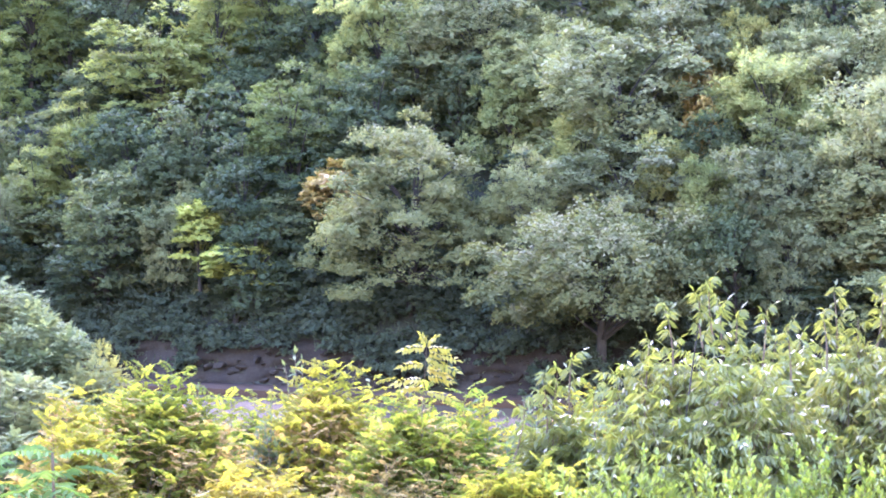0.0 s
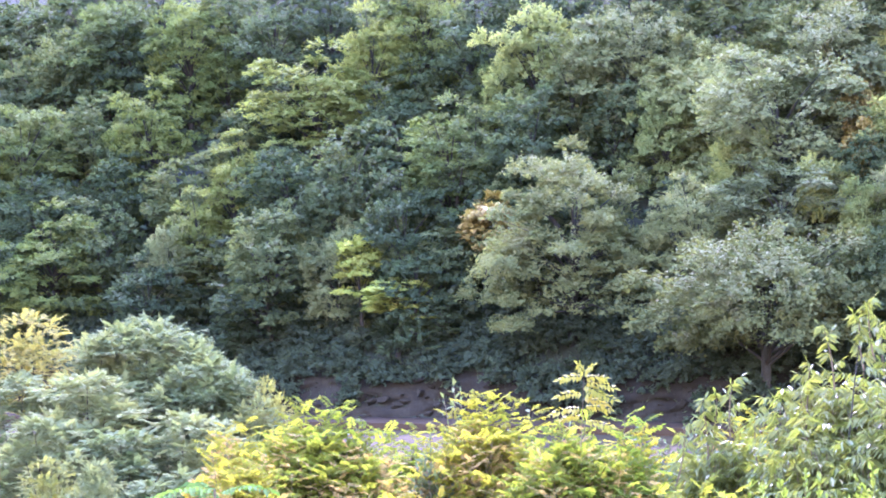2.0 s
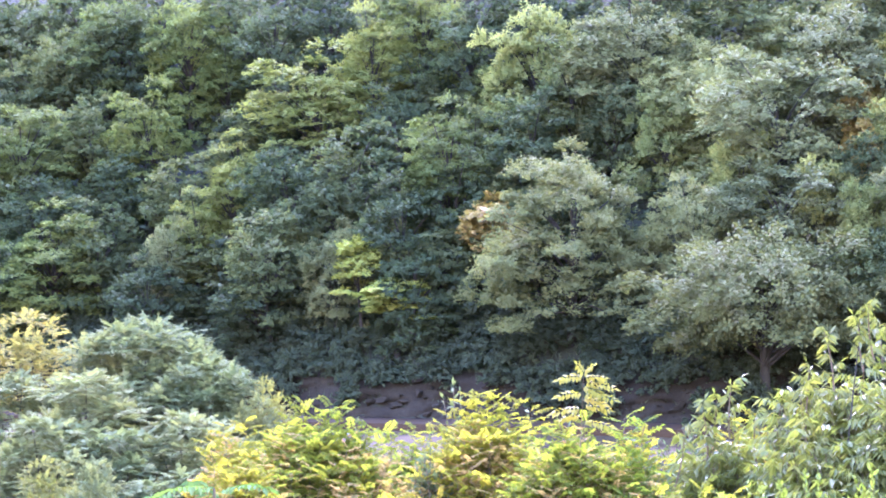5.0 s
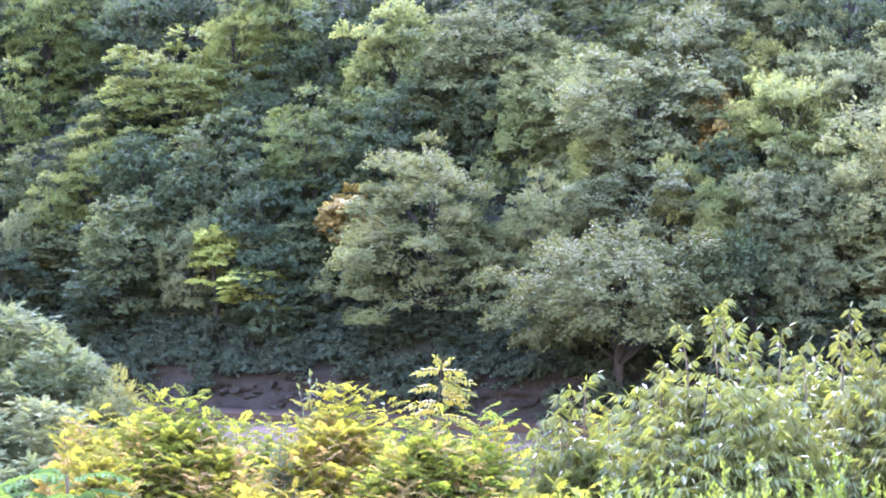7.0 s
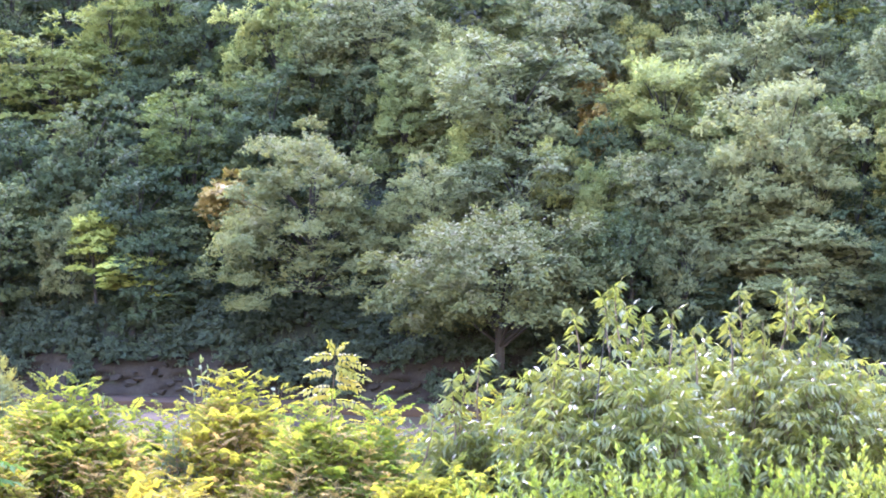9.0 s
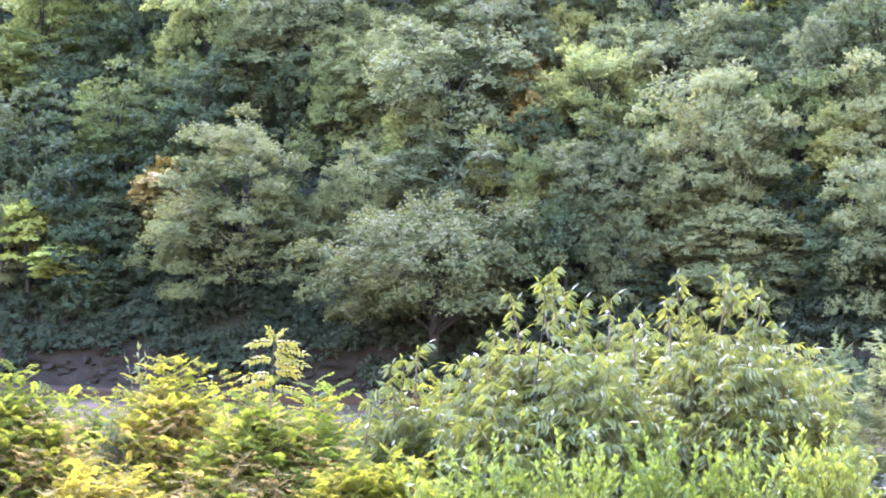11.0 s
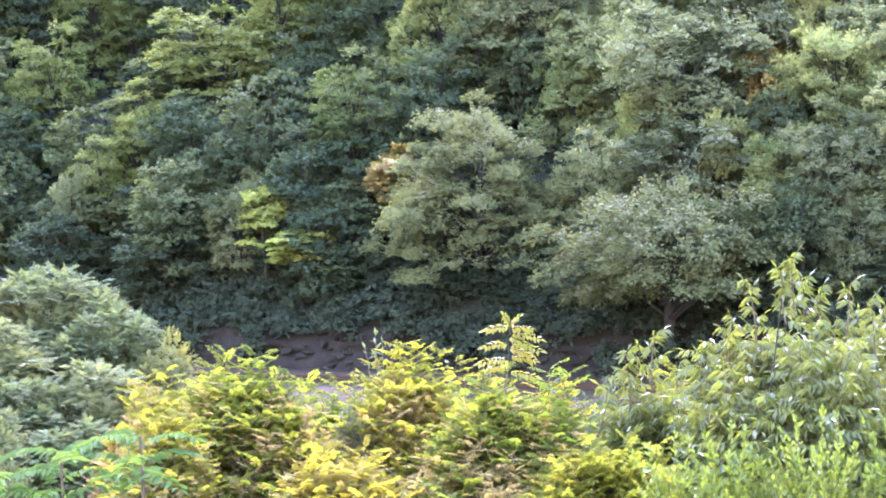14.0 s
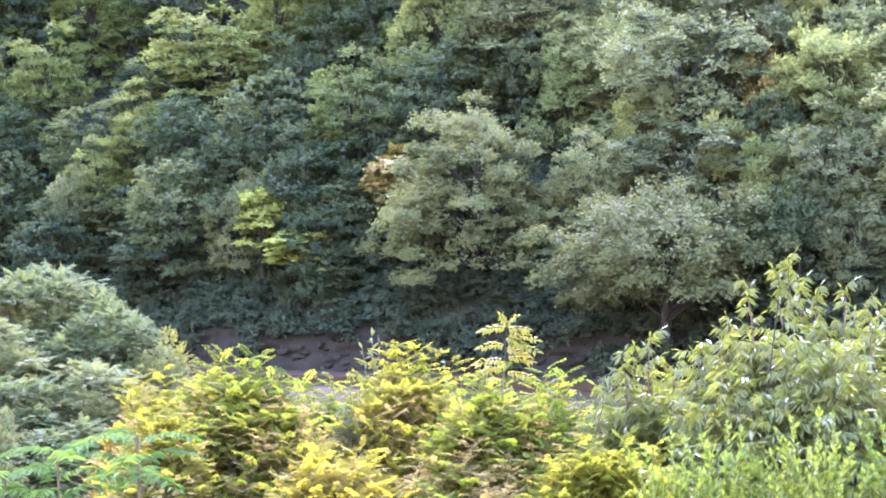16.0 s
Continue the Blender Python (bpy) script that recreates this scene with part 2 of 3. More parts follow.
def pinnate(rng, base, along, up, length, pairs, leaf, slim, droop, hang=None, far=False):
    """Compound leaves: leaflets in pairs along a drooping midrib, one at its end."""
    along, k = unit(along), len(base)
    side = unit(np.cross(along, up))
    nor = np.cross(side, along)
    length = np.reshape(length, (-1, 1))
    b, d, nn = [], [], []
    for j in range(pairs):
        f = (j + 1) / (pairs + 0.6)
        p = base + along * length * f - np.array([0, 0, droop]) * length * f * f
        for sgn in (-1, 1):
            b.append(p)
            d.append(side * sgn * (1 if hang is None else 0.55) + along * 0.45 - np.array([0, 0, 0.25 + droop * 0.5 if hang is None else hang]) + rng.normal(0, 0.12, (k, 3)))
            nn.append(nor + rng.normal(0, 0.3, (k, 3)))
    b.append(base + along * length * 0.97 - np.array([0, 0, droop]) * length)
    d.append(along - np.array([0, 0, droop]))
    nn.append(nor)
    b, d, nn = (np.concatenate(x) for x in (b, d, nn))
    size = leaf * rng.uniform(0.75, 1.2, len(b))
    return scales(b, d, nn, size, size * slim) if far else blades(b, d, nn, size, size * slim, 0.15, 0.1)


class Heap:
    """Collects pieces of one mesh."""

    def __init__(self):
        self.v, self.t, self.n = [], [], 0

    def add(self, piece):
        v, t = piece
        self.v.append(v)
        self.t.append(np.asarray(t) + self.n)
        self.n += len(v)

    def mesh(self, name, mat):
        return mesh_from(name, np.concatenate(self.v), np.concatenate(self.t), mat)


# ---- ground ----
def build_ground():
    s_at = [-3000, -800, -200, -90] + [-60 + 1.2 * i for i in range(101)] + [90, 200, 800, 3000]
    n_at = sorted(set(PROFILE_N) | {-95.0 + 1.6 * i for i in range(98)} | {-1500, -400, 130, 300, 1000})
    verts, tris = [], []
    for n in n_at:
        for s in s_at:
            x, y = s * CA + n * SA, ROAD_Y - s * SA + n * CA
            verts.append((x, y, land(x, y)))
    w = len(s_at)
    for j in range(len(n_at) - 1):
        for i in range(w - 1):
            a = j * w + i
            tris += [(a, a + 1, a + w + 1), (a, a + w + 1, a + w)]
    tagged(new("ground", mesh_from("ground", verts, tris, M_SOIL)), "dark leaf-littered soil of a hollow and a wooded hillside", "ground", kind="structure")


def along_road(s, n, z):
    return (s * CA + n * SA, ROAD_Y - s * SA + n * CA, z)


def build_strip(name, rows, mat, s0=-70, s1=70, step=1.0, jitter=0.0):
    """A strip along the road from its cross-section rows (n, z)."""
    verts, tris = [], []
    count = int((s1 - s0) / step) + 1
    for k in range(count):
        s = s0 + k * step
        for j, (n, z) in enumerate(rows):
            e = jitter * noise.noise((s * 0.9, j * 3.1, 5)) if 0 < j else 0
            verts.append(along_road(s, n + e, z + 0.5 * e))
    w = len(rows)
    for k in range(count - 1):
        for j in range(w - 1):
            a = k * w + j
            tris += [(a, a + w, a + w + 1), (a, a + w + 1, a + 1)]
    return new(name, mesh_from(name, verts, tris, mat))


build_ground()
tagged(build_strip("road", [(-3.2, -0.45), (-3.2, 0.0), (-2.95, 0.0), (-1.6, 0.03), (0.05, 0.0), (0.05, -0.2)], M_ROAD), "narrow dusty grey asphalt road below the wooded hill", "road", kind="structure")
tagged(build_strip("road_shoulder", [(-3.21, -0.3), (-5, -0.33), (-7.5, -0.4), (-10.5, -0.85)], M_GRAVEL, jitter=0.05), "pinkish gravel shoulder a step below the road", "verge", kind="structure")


# ---- trees ----
def crown_leaves(rng, diam, z0, z1, boughs, per, leaf, flat, lean, mid=0.5, hollow=0.55, tuft=1, slim=0.5, frond=0, clump=1.0):
    """Boughs over an uneven egg-shaped crown, each a tuft of leaves on its outer and upper side."""
    r, hz, zc = diam / 2, (z1 - z0) / 2, z0 + (z1 - z0) * mid
    gold = np.arange(boughs) + 0.5
    ct = 1 - 1.75 * gold / boughs
    ph = gold * 2.39996 + rng.normal(0, 0.35, boughs)
    st = np.sqrt(np.maximum(0, 1 - ct ** 2))
    far = rng.uniform(hollow, 1.0, boughs)
    far *= [1 + 0.42 * noise.noise((a * 1.7 + boughs, b_ * 1.7, c_ * 1.7 + per * 0.1)) for a, b_, c_ in zip(st * np.cos(ph), st * np.sin(ph), ct)]
    up = z1 - zc
    down = zc - z0
    c = np.stack([r * far * st * np.cos(ph), r * far * st * np.sin(ph), zc + np.where(ct > 0, up, down) * far * ct], 1)
    size = r * rng.uniform(0.2, 0.5, boughs) * clump
    c -= unit(c - [0, 0, zc]) * size[:, None] * 0.6
    out_b, dirs, nor = [], [], []
    row = 5 if frond else 11 if tuft == 1 else 6
    for k in range(boughs):
        m = max(2, per // row)
        outward = unit(c[k] - [0, 0, zc * 0.8])
        q = unit(rng.normal(size=(m, 3)) + outward * 0.55)
        q[:, 2] = np.abs(q[:, 2]) * 1.1 - 0.15
        start = c[k] + q * size[k] * np.array([1, 1, flat]) * rng.uniform(0.3, 0.75, (m, 1))
        axis = unit(q * [1, 1, 0.45] + outward * 0.3 + [0, 0, lean] + rng.normal(0, 0.2, (m, 3)))
        side = unit(np.cross(axis, [0, 0, 1.0]))
        f = np.linspace(0.05, 1, row)[None, :, None]
        run = size[k] * rng.uniform(0.32, 0.62, (m, 1, 1))
        pos = start[:, None] + axis[:, None] * f * run - np.array([0, 0, 0.22]) * f * f * run + rng.normal(0, 0.05, (m, row, 3)) * size[k]
        sgn = np.where(np.arange(row) % 2, 1.0, -1.0)[None, :, None]
        d = axis[:, None] * 0.7 + side[:, None] * sgn * 0.8 + rng.normal(0, 0.3, (m, row, 3))
        skin = unit((pos - [0, 0, zc]) / [r, r, hz])
        nv = skin * 0.5 + np.array([0, 0, 0.55]) + q[:, None] * 0.8 + rng.normal(0, 0.1, (m, row, 3))
        if frond:
            q2 = unit(rng.normal(size=(per, 3)))
            q2[:, 2] = np.abs(q2[:, 2])
            pos = c[k] + q2 * size[k] * np.array([1, 1, flat]) * rng.uniform(0.55, 1.0, (per, 1))
            d = q2 * [1, 1, 0.25] + outward * [0.35, 0.35, 0.1] + rng.normal(0, 0.15, (per, 3))
            nv = q2 * 0.35 + [0, 0, 1.0] + rng.normal(0, 0.12, (per, 3))
        out_b.append(pos.reshape(-1, 3))
        dirs.append(d.reshape(-1, 3))
        nor.append(nv.reshape(-1, 3))
    b, d, nn = (np.concatenate(x) for x in (out_b, dirs, nor))
    rad = np.percentile(np.hypot(b[:, 0], b[:, 1]), 96)
    fit_z = (z1 - z0) / (np.percentile(b[:, 2], 99.7) - b[:, 2].min())
    low_z = b[:, 2].min()
    for a in (b, c):
        a[:, :2] *= r / rad
        a[:, 2] = z0 + (a[:, 2] - low_z) * fit_z
    if tuft > 1:
        b, nn = np.repeat(b, tuft, 0), np.repeat(nn, tuft, 0)
        d = np.repeat(unit(d), tuft, 0) * 0.6 + unit(rng.normal(size=b.shape)) * [1, 1, 0.6] + [0, 0, 0.25]
    if frond:
        return pinnate(rng, b, unit(d), nn, frond * rng.uniform(0.7, 1.2, len(b)), 6, leaf, slim, 0.2, far=True), c
    size_l = leaf * rng.uniform(0.7, 1.35, len(b))
    return scales(b, d, nn, size_l, size_l * slim), c


def make_tree(name, rng_seed, diam, height, mat, boughs=60, per=130, leaf=0.2, flat=0.6, lean=0.0, low=0.2, mid=0.58, trunk=0.02, hollow=0.55, tuft=1, slim=0.5, sway=0.12, split=False, frond=0, clump=1.0):
    """One tree in parts: trunk with limbs, crown of leaves. Its foot is at the origin."""
    rng = np.random.default_rng(rng_seed)
    tree = new(name)
    (lv, lt), centres = crown_leaves(rng, diam, height * low, height, boughs, per, leaf, flat, lean, mid, hollow, tuft, slim, frond, clump)
    wood, limbs = Heap(), []
    r0 = height * trunk
    top = Vector((rng.normal(0, 0.1), rng.normal(0, 0.1), height * 0.72))
    bend = Vector((rng.normal(0, sway) * diam * 0.3, rng.normal(0, sway * 0.4) * diam, height * 0.36))
    wood.add(tube([(0, 0, -0.4), (0, 0, 0.25), bend, top], [r0 * 1.35, r0, r0 * 0.75, r0 * 0.25], 8))
    for k in range(0, len(centres), 3):
        c = Vector(centres[k])
        h = min(max(c.z * 0.62, height * 0.16), height * 0.65)
        a = Vector((0, 0, 0)).lerp(bend, h / (height * 0.36)) if h < height * 0.36 else bend.lerp(top, (h - height * 0.36) / (height * 0.36))
        m = a.lerp(c, 0.5) + Vector((0, 0, 0.08 * diam * 0.5))
        limb = tube([a, m, c], [r0 * 0.36, r0 * 0.22, r0 * 0.07], 5)
        if split:
            limbs.append(mesh_from("limb", *limb, M_BARK))
        else:
            wood.add(limb)
    bole = part("trunk", wood.mesh("trunk", M_BARK), tree, "grey-brown trunk with forking limbs")
    for limb in limbs:
        part("limb", limb, bole)
    part("crown", mesh_from("crown", lv, lt, mat), tree)
    return tree


LIBRARY = {}


def plant(kind, foot, wide, tall, turn, label, category="tree", group=""):
    """Put a plant of a kind on the hill; the first of a kind is the original, later ones are copies of it."""
    spec = KINDS[kind]
    variant = int(abs(foot.x * 7.3 + foot.y * 3.1)) % spec["variants"]
    key = (kind, variant)
    if key not in LIBRARY:
        LIBRARY[key] = make_tree(spec["name"], hash_seed(kind, variant), spec["diam"], spec["height"], spec["mat"], **spec["shape"])
        ob = LIBRARY[key]
        ob["fresh"] = 1
    base = LIBRARY[key]
    m = Matrix.Translation(foot) @ Matrix.Rotation(turn, 4, "Z") @ Matrix.Diagonal((wide / spec["diam"], wide / spec["diam"], tall / spec["height"], 1))
    if "fresh" in base:
        del base["fresh"]
        base.matrix_basis = m
        ob = base
    else:
        ob = copy_thing(base, Matrix.Identity(4))
        ob.matrix_basis = m
    return tagged(ob, label, category, group)


def hash_seed(kind, variant):
    return sum(ord(c) * (i + 3) for i, c in enumerate(kind)) * 7 + variant


KINDS = {
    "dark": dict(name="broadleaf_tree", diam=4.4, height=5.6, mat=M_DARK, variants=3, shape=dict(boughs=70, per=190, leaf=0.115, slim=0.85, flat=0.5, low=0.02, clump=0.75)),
    "locust": dict(name="locust_tree", diam=4.4, height=7.0, mat=M_LOCUST, variants=3, shape=dict(clump=0.75, boughs=85, per=350, leaf=0.094, slim=0.75, flat=0.45, low=0.03, lean=-0.1)),
    "yellow": dict(name="yellow_locust_tree", diam=3.2, height=7.0, mat=M_YELLOW, variants=1, shape=dict(boughs=24, per=330, leaf=0.15, slim=0.7, flat=0.3, low=0.5, lean=-0.1, trunk=0.016)),
    "lime": dict(name="lime_green_tree", diam=4.2, height=5.6, mat=M_LIME, variants=2, shape=dict(clump=0.75, boughs=65, per=390, leaf=0.1, slim=0.7, flat=0.65, low=0.03, lean=0.35)),
    "oak": dict(name="oak_tree", diam=6.0, height=7.0, mat=M_OAK, variants=3, shape=dict(clump=0.7, boughs=80, per=440, leaf=0.104, slim=0.8, flat=0.6, low=0.02)),
    "pale": dict(name="pale_green_tree", diam=5.0, height=6.2, mat=M_PALE, variants=2, shape=dict(clump=0.7, boughs=80, per=400, leaf=0.1, slim=0.75, flat=0.6, low=0.03, lean=0.2)),
    "rust": dict(name="rusty_leaved_shrub", diam=2.4, height=5.2, mat=M_RUST, variants=1, shape=dict(boughs=26, per=220, leaf=0.15, slim=0.7, flat=0.6, low=0.4, trunk=0.016)),
    "silver": dict(name="silver_green_tree", diam=5.0, height=9.0, mat=M_SILVER, variants=2, shape=dict(boughs=64, per=56, leaf=0.17, frond=0.42, flat=0.6, low=0.4, mid=0.35, lean=0.1, slim=0.36, hollow=0.9, trunk=0.015, clump=0.72)),
    "golden": dict(name="yellowing_tree", diam=3.0, height=9.0, mat=M_GOLD, variants=1, shape=dict(boughs=34, per=20, leaf=0.14, frond=0.4, flat=0.5, low=0.7, lean=0.2, slim=0.38, trunk=0.012)),
    "great": dict(name="spreading_tree", diam=8.8, height=10.0, mat=M_GREAT, variants=1, shape=dict(clump=0.55, boughs=120, per=600, leaf=0.115, slim=0.8, hollow=0.55, flat=0.85, low=0.0, lean=0.35, mid=0.45, split=True)),
    "roadside": dict(name="roadside_oak", diam=9.4, height=7.4, mat=M_ROADSIDE, variants=1, shape=dict(clump=0.6, boughs=80, per=800, leaf=0.12, slim=0.8, flat=0.55, low=0.33, mid=0.52, trunk=0.03, sway=0.02, split=True)),
}
LABELS = {
    "dark": "dark green leafy tree on the shaded hillside, leaves tinted for shade and haze",
    "locust": "yellow-green locust tree with layered feathery boughs",
    "yellow": "small bright yellow-green tree with flat tiers of leaves",
    "lime": "lime-green tree with upright leafy shoots on the hill",
    "oak": "grey-green oak with glossy sunlit leaves on the hill",
    "pale": "pale green broad-crowned tree in full sun",
    "rust": "rust-orange shrub with withered leaves between green trees",
    "silver": "silvery green leafy tree standing in the hollow below the road",
    "golden": "small yellowing tree among silvery green trees",
    "great": "broad pale green tree with a sunlit domed crown",
    "roadside": "spreading grey-green oak with a bare trunk beside the road",
}


def wood(kind, *spots):
    """Trees of one kind by the direction of the crown's top and its width."""
    for k, (u, v, w) in enumerate(spots):
        spec = KINDS[kind]
        foot, wide, tall = stand(u, v, w * 1.12, spec["height"] / spec["diam"])
        plant(kind, foot, wide, tall, (k * 2.4 + u * 0.01) % 6.28, LABELS[kind], "shrub" if kind == "rust" else "tree", "trees on the hillside")


wood("locust", (300, 55, 235), (-40, -25, 170), (85, -30, 150), (150, 45, 100), (5, 110, 150), (-220, 155, 190), (415, -15, 150), (505, -35, 140), (-165, 325, 200), (540, 160, 180), (625, 72, 100), (90, 308, 110), (160, 230, 120))
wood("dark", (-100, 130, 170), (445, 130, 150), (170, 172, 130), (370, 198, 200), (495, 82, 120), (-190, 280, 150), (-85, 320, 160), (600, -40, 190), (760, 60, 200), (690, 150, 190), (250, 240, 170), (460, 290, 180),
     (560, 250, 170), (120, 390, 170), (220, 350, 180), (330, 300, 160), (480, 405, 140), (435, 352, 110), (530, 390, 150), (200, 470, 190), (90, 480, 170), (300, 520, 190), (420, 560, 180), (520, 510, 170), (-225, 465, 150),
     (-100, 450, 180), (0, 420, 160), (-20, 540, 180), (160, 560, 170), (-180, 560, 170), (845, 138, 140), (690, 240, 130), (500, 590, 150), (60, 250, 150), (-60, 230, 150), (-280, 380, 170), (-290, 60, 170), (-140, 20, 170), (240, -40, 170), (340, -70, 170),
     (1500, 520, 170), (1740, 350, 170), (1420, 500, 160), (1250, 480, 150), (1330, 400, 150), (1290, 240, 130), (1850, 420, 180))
wood("oak", (870, -15, 260), (1125, 92, 300), (1230, -5, 250), (1000, 60, 200), (1420, 262, 210), (1515, 358, 200), (1350, 455, 170), (1205, 440, 110), (1450, 60, 190), (1760, 495, 200), (1430, 420, 130), (965, 112, 110), (1640, 500, 190), (1560, 440, 160))
wood("lime", (930, 162, 140), (1140, 5, 130), (1386, 130, 195), (1276, 322, 100), (705, 5, 190), (1065, 232, 120), (1200, 283, 100), (1760, 185, 170), (1346, 66, 110), (1010, 130, 90), (1480, 200, 110), (1850, 250, 160))
wood("pale", (1540, 40, 220), (1670, 75, 190), (1600, 178, 250), (1640, 392, 240), (1495, 528, 170), (335, 368, 115), (35, 358, 95), (1330, 0, 150), (1400, -30, 170), (1800, 60, 220), (1920, 150, 230), (1930, 330, 220), (1660, 290, 170))
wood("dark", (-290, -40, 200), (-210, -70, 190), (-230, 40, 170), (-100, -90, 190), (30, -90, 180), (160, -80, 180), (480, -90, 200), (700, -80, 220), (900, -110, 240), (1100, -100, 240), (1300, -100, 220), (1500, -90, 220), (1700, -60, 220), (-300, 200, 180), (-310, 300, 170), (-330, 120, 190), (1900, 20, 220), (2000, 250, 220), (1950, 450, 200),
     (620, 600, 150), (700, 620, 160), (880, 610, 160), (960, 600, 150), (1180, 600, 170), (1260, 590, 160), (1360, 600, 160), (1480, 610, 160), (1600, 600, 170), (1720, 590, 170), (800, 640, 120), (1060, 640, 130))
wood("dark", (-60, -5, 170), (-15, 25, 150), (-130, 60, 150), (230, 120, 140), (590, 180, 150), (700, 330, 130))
wood("yellow", (1690, 20, 100))
wood("rust", (1275, 105, 70), (1277, 218, 65), (610, 328, 100), (1215, 80, 70), (1265, 150, 60))


def special(kind, u, v, span, d, turn, foot_u=None):
    """A plant d metres ahead whose top shows in the direction (u, v)."""
    p = way(u, v, d)
    foot = Vector((p.x if foot_u is None else d * (foot_u - 784) / F_PX, d, 0))
    foot.z = land(foot.x, foot.y)
    plant(kind, foot, span * d / F_PX, p.z - foot.z, turn, LABELS[kind], "shrub" if kind == "rust" else "tree", "trees in the hollow" if d < 80 else "trees on the hillside")


special("great", 755, 240, 370, 100.5, 3.5)
special("roadside", 1045, 408, 440, 93.2, 1.3, 1094)
for u, v, w, d, k in ((-12, 548, 290, 61, 0), (85, 606, 250, 59, 1), (-120, 642, 300, 57, 2), (185, 690, 150, 58, 3), (70, 715, 280, 55, 4), (-50, 745, 260, 54, 5), (-250, 640, 240, 60, 6), (10, 820, 240, 52, 7), (-15, 655, 240, 59.5, 9), (150, 770, 190, 55, 10), (-190, 720, 260, 55, 11), (62, 566, 250, 60.5, 12), (135, 640, 200, 58.5, 13)):
    special("silver", u, v, w * 1.05, d, k * 1.9)
special("yellow", 385, 402, 115, 105.0, 0.3)
special("yellow", 445, 476, 150, 103.6, 2.3)
special("golden", -215, 528, 150, 62, 0.3)
special("golden", 215, 655, 80, 60, 2.0)
special("golden", -187, 790, 100, 50, 0.3)
special("silver", -112, 785, 150, 49, 3.3)
special("oak", 1130, 280, 290, 99.0, 0.7)
special("oak", 965, 306, 180, 99.5, 2.1)
special("silver", -95, 572, 210, 60.5, 4.1)
special("silver", 1790, 690, 220, 46, 1.0)
special("silver", 1930, 660, 260, 48, 2.0)


# ---- undergrowth, grass and the rocky bank along the road ----
def build_undergrowth():
    rng = np.random.default_rng(5)
    heap = Heap()
    for s in np.arange(-52, 48, 2.8):
        for n in np.arange(4.6, 31, 3.0):
            ss, nn = s + rng.uniform(-1, 1), n + rng.uniform(-1, 1)
            x, y, _ = along_road(ss, nn, 0)
            if abs(x / y) > 0.31:
                continue
            d, h = rng.uniform(2.6, 4.0), rng.uniform(1.6, 3.2)
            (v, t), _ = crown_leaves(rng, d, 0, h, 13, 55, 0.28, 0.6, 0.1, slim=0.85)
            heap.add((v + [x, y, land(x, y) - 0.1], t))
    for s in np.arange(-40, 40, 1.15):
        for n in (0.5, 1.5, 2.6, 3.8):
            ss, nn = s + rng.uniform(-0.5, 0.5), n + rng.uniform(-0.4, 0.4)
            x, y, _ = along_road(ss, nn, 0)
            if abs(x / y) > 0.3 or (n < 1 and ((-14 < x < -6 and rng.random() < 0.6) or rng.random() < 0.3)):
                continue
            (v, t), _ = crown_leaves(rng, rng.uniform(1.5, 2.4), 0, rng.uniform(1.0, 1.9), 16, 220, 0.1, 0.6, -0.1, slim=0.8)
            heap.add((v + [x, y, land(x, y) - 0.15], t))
    # the gloom under the crowns is in this leaf colour
    tagged(new("undergrowth", heap.mesh("undergrowth", M_SHADED_LEAF)), "dense green undergrowth covering the hillside, leaves darkened for shade", "undergrowth", kind="stuff")


def build_grass():
    rng = np.random.default_rng(6)
    k = 9000
    s = rng.uniform(-34, 34, k)
    n = np.where(rng.random(k) < 0.6, rng.uniform(0.5, 2.6, k), rng.uniform(-14, -8.5, k))
    x, y = s * CA + n * SA, ROAD_Y - s * SA + n * CA
    z = np.array([land(a, c) for a, c in zip(x, y)]) - 0.02
    d = rng.normal(0, 0.35, (k, 3)) + [0, 0, 1]
    v, t = blades(np.stack([x, y, z], 1), d, rng.normal(size=(k, 3)), rng.uniform(0.15, 0.45, k), 0.04, 0.1, 0.15)
    tagged(new("grass", mesh_from("grass", v, t, M_SHADED_LEAF)), "tufts of rough grass along both sides of the road", "grass", kind="stuff")


def stone_mesh(seed, size):
    """An angular block of broken rock."""
    rng = np.random.default_rng(seed)
    bm = bmesh.new()
    for p in rng.uniform(-1, 1, (16, 3)) * [1.0, 0.75, 0.55] * size:
        bm.verts.new(p)
    hull = bmesh.ops.convex_hull(bm, input=bm.verts)
    bmesh.ops.delete(bm, geom=list({g for g in hull["geom_interior"] + hull["geom_unused"] if isinstance(g, bmesh.types.BMVert)}), context="VERTS")
    me = bpy.data.meshes.new("stone")
    bm.to_mesh(me)
    bm.free()
    me.materials.append(M_ROCK)
    return me


def build_bank():
    rng = np.random.default_rng(8)
    rows = [(0.02, -0.3), (0.12, 0.12), (0.22, 0.3), (0.4, 0.42), (0.48, 0.66), (0.66, 0.8), (0.74, 1.1), (0.95, 1.3), (1.05, 1.55), (1.4, 1.78), (1.9, 2.1)]
    bank = tagged(build_strip("rock_bank", rows, M_ROCK, step=0.3, jitter=0.42), "rough brown cut bank of rock and earth beside the road", "bank", kind="structure")
    kinds = [stone_mesh(i, 0.34) for i in range(7)]
    for i in range(190):
        s, n = rng.uniform(-26, 14), rng.uniform(0.0, 1.0)
        st = part("stone", kinds[i % 7], bank)
        st.location = along_road(s, n, max(0.0, n - 0.05) * 1.6 + rng.uniform(-0.12, 0.06))
        st.rotation_euler = (rng.normal(0, 0.25), rng.normal(0, 0.25), -ROAD_TURN + rng.normal(0, 0.5))
        k = rng.uniform(0.3, 1.0) ** 1.5
        st.scale = (k * 1.5, k, k)


build_undergrowth()
build_grass()
build_bank()


